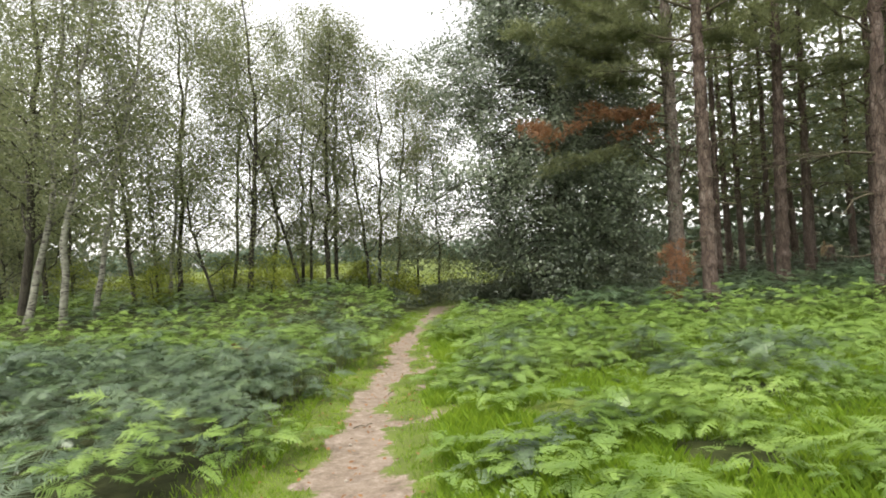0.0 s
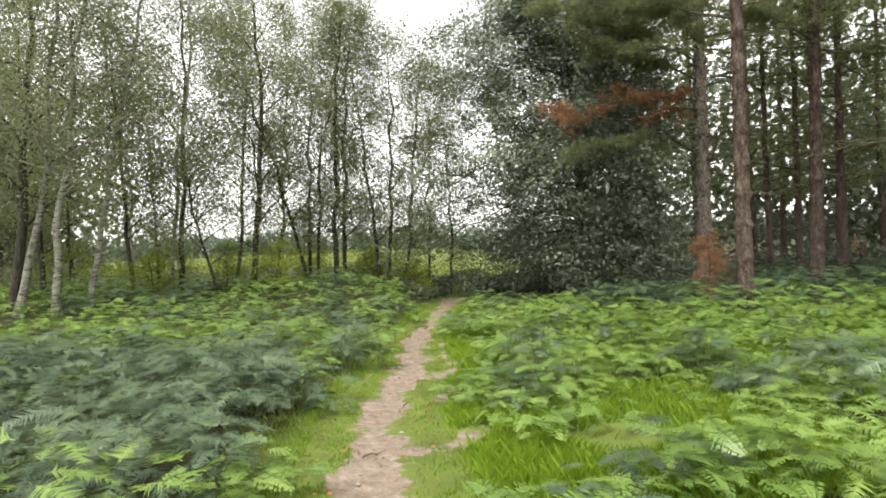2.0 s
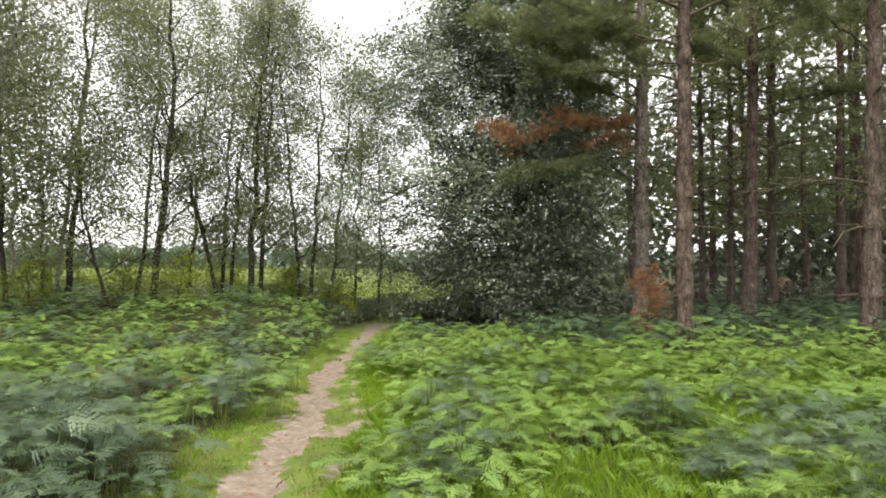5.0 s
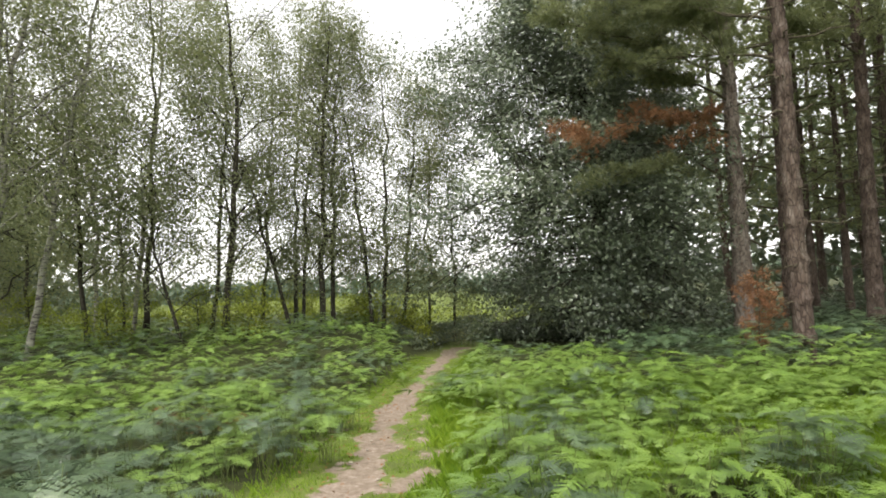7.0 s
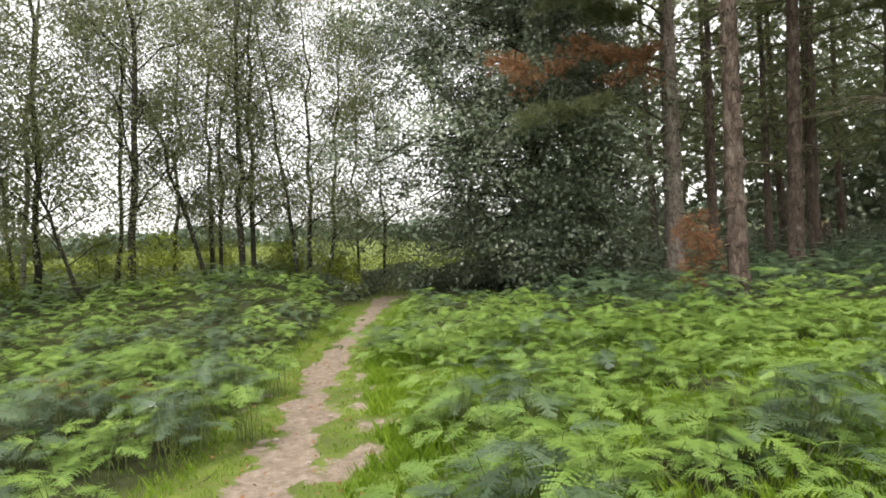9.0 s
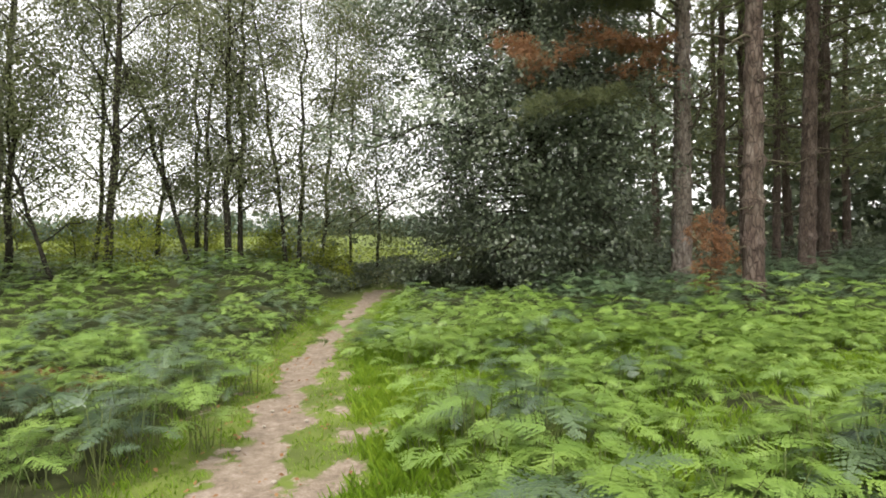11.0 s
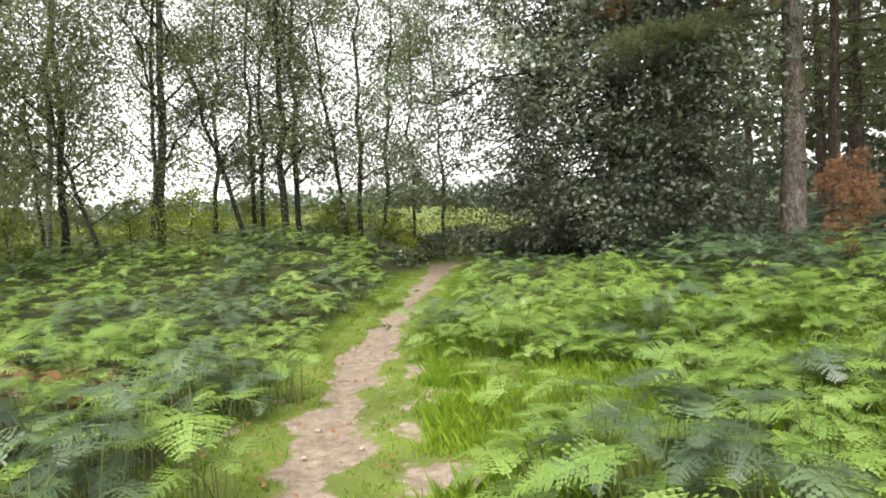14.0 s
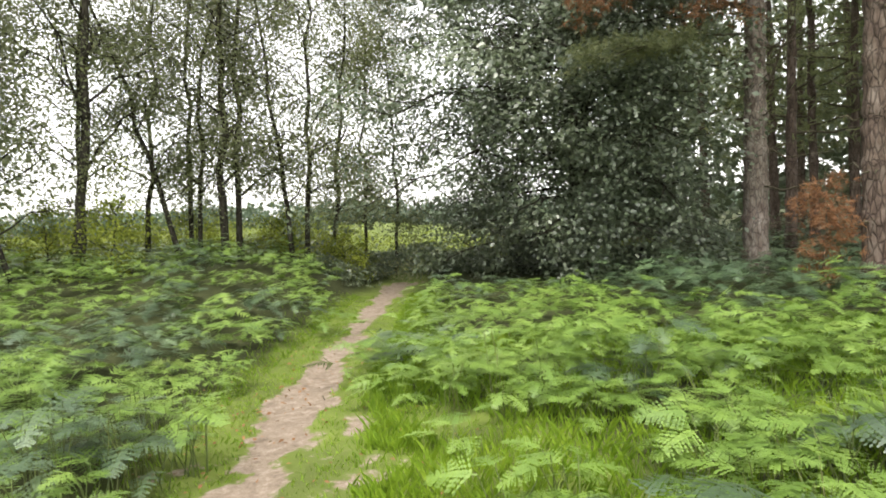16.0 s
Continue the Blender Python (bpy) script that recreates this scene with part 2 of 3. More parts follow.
def leaves_at(pile, centres, size, r, flat=0.35, tint=None, aspect=0.62, facing=None):
    """One small folded diamond for each centre, facing mostly upward and outward."""
    n = len(centres)
    nor = unit(r.standard_normal((n, 3)) * (1, 1, 0.8) + (0, 0, flat * 2))
    if facing is not None:
        nor = unit(nor + facing)
    along = unit(np.cross(nor, r.standard_normal((n, 3))))
    side = np.cross(nor, along)
    s = size * r.uniform(0.65, 1.3, (n, 1))
    a = centres - along * s * 0.5
    b = centres + side * s * aspect * 0.5 + nor * s * 0.08
    c = centres + along * s * 0.5
    d = centres - side * s * aspect * 0.5 + nor * s * 0.08
    v = np.stack([a, b, c, d], 1).reshape(-1, 3)
    f = np.arange(n * 4).reshape(n, 4)
    pile.add(v, f, np.repeat(r.random(n) if tint is None else tint, 4))


def curve_points(a, b, n, sag, r, jitter=0.03):
    """A slightly crooked line from a to b, bowed by sag (an offset at its middle)."""
    a, b = np.asarray(a, float), np.asarray(b, float)
    s = np.linspace(0, 1, n)[:, None]
    length = np.linalg.norm(b - a)
    return a + (b - a) * s + np.asarray(sag) * 4 * s * (1 - s) + r.standard_normal((n, 3)) * jitter * length * np.sin(np.pi * s) * 0.5


# ---- ground ----
BARE = ((-0.4, 10.9, 0.5), (-1.55, 10.6, 0.45), (-0.5, 9.6, 0.4), (-0.55, 12.6, 0.5), (-0.66, 13.55, 0.4), (-0.5, 11.5, 0.45), (-0.4, 10.1, 0.4), (-0.35, 6.3, 0.5), (-0.45, 8.3, 0.35), (-1.95, 11.9, 0.45), (-4.45, 13.4, 0.8))


def worn_at(x, y):
    """How bare the ground is trodden at one place, from below 0 to 1."""
    off = x - float(path_x(y))
    if abs(off) > 4 or y > 27.5 or y < -10:
        return -0.6
    wid = float(np.interp(y, [0, 4, 6, 8, 10, 11, 12.6, 14, 15.2, 16, 18, 21, 24, 30], [.5, .48, .48, .38, .34, .42, .52, .46, .38, .32, .32, .35, .42, .9]))
    w = 0.95 * (1 - abs(off) / wid)
    for bx, by, br in BARE:
        w = max(w, 0.46 * (1 - math.hypot(x - bx, (y - by) * 0.75) / br))
    w += 0.5 * noise.noise((x * 2.2, y * 1.6, 0.5)) + 0.4 * noise.noise((x * 6, y * 5, 2.5))
    return max(-0.6, min(0.9, w + 0.1))


def make_ground():
    xs = np.unique(np.concatenate([[-900, -400, -200, -100, -60, -40, -30], np.arange(-24, -5.2, 0.6), np.arange(-5.2, -3, 0.25), np.arange(-3, 1.2, 0.085), np.arange(1.2, 25, 0.6),
                                   [30, 40, 60, 100, 200, 400, 900]]))
    ys = np.unique(np.concatenate([[-300, -120, -60, -30, -20], np.arange(-14, 2.5, 0.6), np.arange(2.5, 26, 0.1), np.arange(26, 42, 0.6), [50, 70, 100, 160, 300, 600, 1500]]))
    X, Y = np.meshgrid(xs, ys)
    worn = np.array([worn_at(a, c) for a, c in zip(X.ravel(), Y.ravel())]).reshape(X.shape)
    near = (np.abs(X - path_x(Y)) < 3) & (np.abs(Y - 13) < 13)
    Z = ground_z(X, Y) - 0.04 * np.clip(worn, 0, 1) + (0.012 * np.sin(X * 13 + Y) * np.sin(Y * 11) + 0.01 * np.sin(X * 29) * np.sin(Y * 23 + X)) * near
    v = np.stack([X, Y, Z], -1).reshape(-1, 3)
    nx, ny = len(xs), len(ys)
    i = (np.arange(ny - 1)[:, None] * nx + np.arange(nx - 1)[None]).ravel()
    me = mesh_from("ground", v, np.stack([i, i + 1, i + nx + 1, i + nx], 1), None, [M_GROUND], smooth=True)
    a = me.attributes.new("worn", 'FLOAT', 'POINT')
    a.data.foreach_set("value", worn.ravel().astype(np.float32))
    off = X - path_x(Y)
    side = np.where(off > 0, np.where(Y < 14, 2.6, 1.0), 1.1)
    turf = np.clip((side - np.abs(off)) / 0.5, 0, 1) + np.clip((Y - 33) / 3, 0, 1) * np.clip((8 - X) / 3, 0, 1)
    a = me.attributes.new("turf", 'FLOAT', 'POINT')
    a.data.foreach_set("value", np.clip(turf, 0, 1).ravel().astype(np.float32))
    tagged(new("ground", me), "sloping heath ground with turf and a trodden sandy path", "ground", kind="structure")


make_ground()


# ---- trees ----
def limb_tree(name, base, top, radius, bark, leaf, label, category, group, r, crown_from=0.35, spread=2.4, limbs=16, leaves=9000, leaf_size=0.09,
              droop=0.5, clump=0.38, rise=0.6, bow=None, top_clumps=1.0, sides=9, twigs=5, flatten=0.75, limb_girth=0.42, skew=(0, 0), flat=0.25, outward=0.3, gaps=2.0):
    """A broadleaved tree: a tapered, slightly crooked trunk, limbs that fork, and a crown of leaf clumps along the twigs."""
    base, top = np.asarray(base, float), np.asarray(top, float)
    h = np.linalg.norm(top - base)
    tree = new(name)
    tree.location = base
    rel = top - base
    sag = np.array([r.normal(0, 0.02), r.normal(0, 0.02), 0]) * h if bow is None else np.asarray(bow)
    line = curve_points((0, 0, -0.25), rel, 14, sag, r, 0.012)
    s = np.linspace(0, 1, 14)
    rad = radius * ((1 - s) ** 0.85 * 0.93 + 0.07)
    rad[0] *= 1.35
    v, f = tube(line, rad, sides, 0.05, int(r.integers(1e6)))
    part("trunk", mesh_from("trunk", v, f, None, [bark], smooth=True), tree)
    crown = Pile()
    tips, weight = [], []
    for k in range(limbs):
        u = crown_from + (1 - crown_from) * (k + r.random()) / limbs
        at = np.array([np.interp(u, s, line[:, c]) for c in range(3)])
        az = k * 2.4 + r.normal(0, 0.4)
        ln = spread * (0.35 + 0.65 * np.sin(np.pi * min(1, (u - crown_from) / (1 - crown_from) * 0.72 + 0.25))) * r.uniform(0.7, 1.2) * (1 + skew[0] * np.cos(az) + skew[1] * np.sin(az))
        end = at + ln * np.array([np.cos(az), np.sin(az), rise * r.uniform(0.5, 1.4)])
        lr = max(0.012, np.interp(u, s, rad) * limb_girth)
        pts = curve_points(at, end, 6, (0, 0, ln * 0.08), r, 0.06)
        wood = Pile()
        wood.add(*tube(pts, np.linspace(lr, lr * 0.25, 6), 5))
        for q in range(twigs):
            w = r.uniform(0.3, 1.0)
            p0 = np.array([np.interp(w, np.linspace(0, 1, 6), pts[:, c]) for c in range(3)])
            dirn = unit(r.standard_normal(3) * (1, 1, 0.5) + (np.cos(az) * 0.6, np.sin(az) * 0.6, -droop * 0.4))
            p1 = p0 + dirn * ln * r.uniform(0.25, 0.5)
            tw = curve_points(p0, p1, 4, (0, 0, -0.06 * ln * droop), r, 0.08)
            wood.add(*tube(tw, np.linspace(lr * 0.35, 0.005, 4), 4))
            tips += [p1, (p0 + p1) / 2]
            weight += [1.0, 0.7]
        part("limb", wood.mesh("limb", bark, True), tree)
    for q in range(int(6 * top_clumps)):
        tips.append(rel + r.standard_normal(3) * (0.4, 0.4, 0.8))
        weight.append(0.8)
    tips, weight = np.array(tips), np.array(weight) * (0.05 + r.random(len(weight)) ** gaps)
    pick = r.choice(len(tips), leaves, p=weight / weight.sum())
    g = r.standard_normal((leaves, 3)) * clump * (1, 1, flatten)
    hang = np.abs(r.standard_normal(leaves)) * droop * clump * 1.3
    c = tips[pick] + g - np.stack([0 * hang, 0 * hang, hang], 1)
    leaves_at(crown, c, leaf_size, r, flat, (r.random(len(tips)) * 0.6)[pick] + r.random(leaves) * 0.3, facing=outward * unit(c * (1, 1, 0)))
    part("crown", crown.mesh("crown", leaf), tree)
    return tagged(tree, label, category, group)


def thin_tree(x, y, top_dx, h, radius, r, pale=False, **kw):
    z = float(ground_z(x, y))
    bark = M_BARK_BIRCH if pale else M_BARK_DARK
    label = "pale-barked slender birch rising out of the bracken" if pale else "slender dark-barked birch with airy grey-green leaves"
    return limb_tree("birch_tree", (x, y, z), (x + top_dx, y + r.normal(0, 0.4), z + h), radius, bark, M_BIRCH, label, "tree", "birches of the clearing's edge", r, **kw)


tr = np.random.default_rng(11)
# pale birches at the edge of the bracken
for x, y, dx, h, rad in ((-13.5, 18.6, 1.7, 12.5, 0.12), (-12.2, 18.5, 2.0, 12, 0.125), (-11.8, 19.5, 3.3, 11.5, 0.1), (-11.2, 23.2, 1.5, 13, 0.08)):
    thin_tree(x, y, dx, h, rad, tr, True, leaves=14000, crown_from=0.3, limbs=24, droop=1.0, spread=2.8, clump=0.36, leaf_size=0.085)
# the row between the clearing and the field
for x, y, dx, h, rad in ((-13.9, 19.0, 0.9, 13.5, 0.19), (-11.8, 22.0, -0.6, 10, 0.1), (-12.4, 25.0, -0.4, 9, 0.08), (-10.9, 23.5, 0.7, 13, 0.13), (-8.5, 21.6, -1.2, 6.5, 0.075),
                         (-7.85, 22.5, 0.4, 12.5, 0.15), (-9.4, 25.2, 0.4, 12, 0.1), (-8.3, 27.2, 0.6, 11.8, 0.1), (-6.4, 25.0, -3.0, 10, 0.1), (-6.9, 27.0, 0.8, 12, 0.1), (-6.3, 26.0, 1.6, 11, 0.09), (-5.35, 25.3, 0.6, 11.8, 0.145),
                         (-5.15, 26.0, 0.7, 11.5, 0.12), (-3.8, 26.5, -0.9, 10.5, 0.1), (-3.55, 27.0, 0.3, 10.8, 0.11), (-2.9, 27.5, 1.1, 10.4, 0.1), (-1.9, 28.4, 0.5, 9.5, 0.075), (-1.0, 29.6, -0.4, 10.5, 0.08)):
    thin_tree(x, y, dx, h, rad * 0.8, tr, False, leaves=12000 if x > -10 else 7000, crown_from=0.17, limbs=21, droop=1.0, spread=1.8 if x > -7 else 2.3, clump=0.28, leaf_size=0.082, twigs=7, gaps=3.5, flatten=1.0)
# trees further back
for k in range(21):
    x, y = (tr.uniform(-34, -18), tr.uniform(23, 33)) if k < 15 else (tr.uniform(-20, -12.5), tr.uniform(20.5, 27))
    thin_tree(x, y, tr.normal(0, 1), tr.uniform(9, 13), tr.uniform(0.06, 0.12), tr, tr.random() < 0.25, leaves=5500, crown_from=0.12, limbs=16, spread=2.3, clump=0.42, leaf_size=0.12)


def bush(x, y, h, r):
    z = float(ground_z(x, y))
    limb_tree("bush", (x, y, z), (x + r.normal(0, 0.2), y, z + h), 0.035, M_BARK_DARK, M_HEDGE, "low yellow-green bush at the foot of the birches", "bush", "bushes of the field edge", r,
              crown_from=0.08, spread=0.75, limbs=12, leaves=2400, leaf_size=0.07, droop=0.3, clump=0.15, rise=0.5, sides=5, twigs=4, gaps=1.2)


for x, y, h in ((-6.9, 22.0, 1.5), (-9.3, 24.0, 1.6), (-4.3, 27.6, 1.3), (-12.2, 26.4, 1.8), (-2.3, 27.2, 1.2), (-7.2, 28.3, 1.7), (-10.8, 21.6, 1.3), (-15.5, 24.5, 1.7)):
    bush(x, y, h, tr)


def beech():
    r = np.random.default_rng(5)
    x, y = 5.3, 28.0
    z = float(ground_z(x, y))
    limb_tree("beech_tree", (x, y, z), (x - 0.6, y - 0.3, z + 17), 0.42, M_BARK_DARK, M_BEECH, "broad dark-leaved beech with boughs sweeping down to the bracken", "tree", "", r,
              crown_from=0.04, spread=4.9, limbs=120, leaves=210000, leaf_size=0.135, droop=0.8, clump=0.34, rise=-0.05, sides=14, twigs=12, flatten=0.32, flat=0.6, outward=0.7, gaps=0.5, limb_girth=0.16, skew=(-0.22, 0.0))


beech()


def needle_spray(pile, line, r, tufts, length=0.16, per=10, spread=0.2, half=0.009):
    """Tufts of needles along a twig."""
    n = tufts
    s = r.random(n) ** 0.7
    k = np.linspace(0, 1, len(line))
    c = np.stack([np.interp(s, k, line[:, q]) for q in range(3)], 1) + r.standard_normal((n, 3)) * spread * (1, 1, 0.5)
    axis = unit(r.standard_normal((n, 3)) + unit(line[-1] - line[0]) * 1.2 + (0, 0, -0.15))
    cc = np.repeat(c, per, 0)
    d = unit(np.repeat(axis, per, 0) * 0.8 + r.standard_normal((n * per, 3)) * 0.6)
    w = unit(np.cross(d, r.standard_normal((n * per, 3)))) * half
    L = length * r.uniform(0.7, 1.3, (n * per, 1))
    v = np.stack([cc - w, cc + w, cc + d * L], 1).reshape(-1, 3)
    pile.add(v, np.arange(len(v)).reshape(-1, 3), np.repeat(np.repeat(r.random(n), per), 3))


def pine(x, y, top, radius, label, r, boughs=(), bark=None, stubs=44, crown=22, h=19, crown_tufts=90, crown_low=0.48, reach=3.4, treetop=0):
    """A pine: a straight plated trunk with rings of dead stubs, long boughs and a crown of needles high up."""
    z = float(ground_z(x, y))
    tree = new("pine_tree")
    tree.location = (x, y, z)
    n = 130 if boughs else 44
    line = curve_points((0, 0, -0.3), (top, 0, h), n, (r.normal(0, 0.08), 0, 0), r, 0.002)
    s = np.linspace(0, 1, n)
    rad = radius * (1 - 0.72 * s) * (1 + 0.2 * (np.arange(n) % (6 if boughs else 3) == 0))
    rad[0] *= 1.3
    v, f = tube(line, rad, 16, 0.03, int(r.integers(1e6)))
    part("trunk", mesh_from("trunk", v, f, None, [bark or M_BARK_PINE], smooth=True), tree)

    def at(zz):
        return np.array([np.interp(zz, line[:, 2], line[:, q]) for q in range(3)])
    for k in range(stubs):
        zz = 0.58 + (k // 4) * 0.89 + r.normal(0, 0.03)
        a = r.uniform(0, 6.28)
        ln = r.choice([0.2, 0.4, 0.9, 1.7], p=[0.45, 0.28, 0.17, 0.10]) * r.uniform(0.7, 1.3)
        p0 = at(zz)
        p1 = p0 + np.array([np.cos(a), np.sin(a), r.uniform(-0.25, 0.3)]) * (ln + radius)
        v, f = tube(curve_points(p0, p1, 6, (0, 0, -0.08 * ln), r, 0.1), np.linspace(0.034, 0.009, 6), 5)
        part("dead_branch", mesh_from("dead_branch", v, f, None, [M_TWIG], smooth=True), tree)
    for zz, end, dead, tufts in boughs:
        p0 = at(zz)
        p1 = np.array(end)
        ln = np.linalg.norm(p1 - p0)
        main = curve_points(p0, p1, 9, (0, 0, 0.05 * ln), r, 0.03)
        wood, green = Pile(), Pile()
        wood.add(*tube(main, np.linspace(0.045, 0.01, 9), 6))
        for q in range(18):
            u = r.uniform(0.12 if dead else 0.3, 1)
            b0 = np.array([np.interp(u, np.linspace(0, 1, 9), main[:, c]) for c in range(3)])
            b1 = b0 + unit(p1 - p0 + r.standard_normal(3) * (ln * 0.6, ln * 0.6, ln * 0.2)) * r.uniform(0.5, 1.3)
            tw = curve_points(b0, b1, 4, (0, 0, 0.05), r, 0.05)
            wood.add(*tube(tw, np.linspace(0.014, 0.005, 4), 4))
            if tufts:
                needle_spray(green, tw, r, max(2, tufts // 18), 0.17, 10, 0.17)
        bough = part("bough", wood.mesh("bough", M_TWIG, True), tree)
        if tufts:
            part("needles", green.mesh("needles", M_DEAD_NEEDLE if dead else M_NEEDLE), bough, "rust-brown dead needles" if dead else "")
    green = Pile()
    for k in range(crown):
        zz = h * (crown_low + (1 - crown_low) * (k + r.random()) / crown)
        a = k * 2.4 + r.normal(0, 0.3)
        ln = reach * (1 - 0.6 * max(0, zz / h - 0.5) * 2) * r.uniform(0.7, 1.1)
        p0 = at(zz)
        p1 = p0 + ln * np.array([np.cos(a), np.sin(a), r.uniform(-0.15, 0.25)])
        br = curve_points(p0, p1, 6, (0, 0, 0.1), r, 0.04)
        v, f = tube(br, np.linspace(0.045, 0.012, 6), 5)
        part("branch", mesh_from("branch", v, f, None, [M_TWIG], smooth=True), tree)
        needle_spray(green, br, r, crown_tufts, 0.3, 6, 0.42, 0.024)
    part("crown", green.mesh("crown", M_NEEDLE), tree)
    if treetop:
        # leaves added high above the view, to keep skylight off the plantation
        a, q = r.uniform(0, 6.28, treetop), 3.2 * r.random(treetop) ** 0.5
        c = np.stack([q * np.cos(a) + top * 0.9, q * np.sin(a), h * r.uniform(0.84, 1.0, treetop) - 0.25 * q], 1)
        high = Pile()
        leaves_at(high, c, 0.42, r, 0.5)
        tagged(part("treetop", high.mesh("treetop", M_NEEDLE), tree), kind="stuff")
    return tagged(tree, label, "tree", "pines")


pr = np.random.default_rng(21)
PINE = "tall pine with plated reddish bark and dead branch stubs"
pine(8.65, 24.3, 0.2, 0.32, "tall pine with a long rust-brown dead bough and green boughs", pr,
     boughs=[(7.2, (-6.0, -4.3, 6.0), True, 800), (4.0, (0.95, -0.3, 6.6), False, 0), (6.9, (-3.0, -2.4, 5.9), True, 160), (7.9, (-4.6, -3.0, 8.6), False, 1100), (8.6, (-5.8, -3.6, 9.4), False, 1300), (6.2, (-4.8, -3.0, 5.0), False, 800),
             (9.4, (-4.2, -4.2, 10.0), False, 1100), (10.2, (-6.5, -3.0, 11.4), False, 1300), (5.0, (-2.6, -1.0, 6.6), False, 0), (9.0, (-2.2, -4.0, 9.2), False, 1000),
             (10.5, (-3.0, -3.0, 12.0), False, 1000)], crown_low=0.5, crown_tufts=42, bark=M_BARK_PINE_PALE)
pine(7.7, 18.8, 0.1, 0.235, PINE, pr, boughs=[(8.2, (-3.4, 1.4, 9.2), False, 900), (9.2, (-4.2, -0.5, 10.0), False, 1100), (7.2, (-2.2, 0.5, 7.6), False, 200), (9.0, (2.2, -1.5, 9.4), False, 700)], crown_low=0.55, crown_tufts=42)
pine(12.9, 24.6, 0.5, 0.27, PINE, pr, boughs=[(8.0, (2.8, -1.6, 8.4), False, 800), (9.2, (-2.6, -1.6, 9.8), False, 800), (10.2, (3, -2, 11), False, 800)], crown_low=0.45)
pine(12.3, 18.0, 0.4, 0.25, PINE, pr, boughs=[(4.4, (-3.0, -0.4, 4.1), False, 0), (7.8, (-3.0, -0.8, 9.2), False, 600), (8.6, (2, -1, 9.4), False, 600)], crown_low=0.48)
for x, y, rad in ((11.6, 27.5, 0.18), (13.4, 29.0, 0.15), (14.2, 28.2, 0.15), (15.6, 27.5, 0.2), (17.2, 30, 0.18), (17.5, 26.0, 0.2), (20.0, 28, 0.2), (18.6, 34, 0.2), (22.0, 31, 0.2), (24.5, 29, 0.2),
                  (15, 34, 0.2), (12.5, 35, 0.18), (18, 37, 0.2), (23, 36, 0.2), (27, 33, 0.22), (21, 25, 0.2), (25, 24.5, 0.22), (28, 28, 0.2), (16.4, 21.5, 0.2), (9.5, 33, 0.2), (30, 36, 0.2), (10.5, 38, 0.2)):
    pine(x, y, pr.normal(0, 0.3), rad, "pine standing back in the shade of the plantation", pr, stubs=14, crown=22, h=pr.uniform(15, 19), crown_tufts=30, crown_low=0.24, reach=2.6, treetop=320)
# unseen pines added to the right of the walk, to shade the plantation side
for x, y, rad in ((16, 8, 0.22), (18.5, 12, 0.2), (20, 16.5, 0.22), (21.5, 8.5, 0.2), (15.5, 3, 0.2), (24, 12, 0.2), (24, 18, 0.2), (28, 15, 0.22), (28, 22, 0.2), (32, 20, 0.2), (32, 27, 0.2)):
    pine(x, y, pr.normal(0, 0.3), rad, "unseen pine added beside the clearing for its shade", pr, stubs=8, crown=22, h=17, crown_tufts=30, crown_low=0.3, reach=3.2, treetop=320)


# ---- broken stump ----
def stump():
    r = np.random.default_rng(3)
    x, y = 19.0, 31.9
    z = float(ground_z(x, y))
    ob = new("broken_stump")
    ob.location = (x, y, z)
    h = 0.44 - z
    line = curve_points((0, 0, -0.2), (0.05, 0, h), 8, (0, 0, 0), r, 0.004)
    part("trunk", mesh_from("trunk", *tube(line, np.linspace(0.36, 0.30, 8), 12, 0.05, 2), None, [M_BARK_PINE], smooth=True), ob)
    n = 12
    for k in range(n):
        a = k * 2 * np.pi / n
        q = np.array([np.cos(a), np.sin(a), 0]) * 0.2
        hh = r.uniform(0.03, 0.14) + (0.3 if k == 3 else 0)
        v, f = tube([q + (0, 0, h - 0.5), q + (0, 0, h + 0.05), q * 1.1 + (0, 0, h + hh)], [0.1, 0.09, 0.015], 5)
        part("splinter", mesh_from("splinter", v, f, None, [M_BROKEN_WOOD]), ob, "pale freshly splintered wood")
    tagged(ob, "broken-off tree stump with a pale splintered top", "stump")


stump()


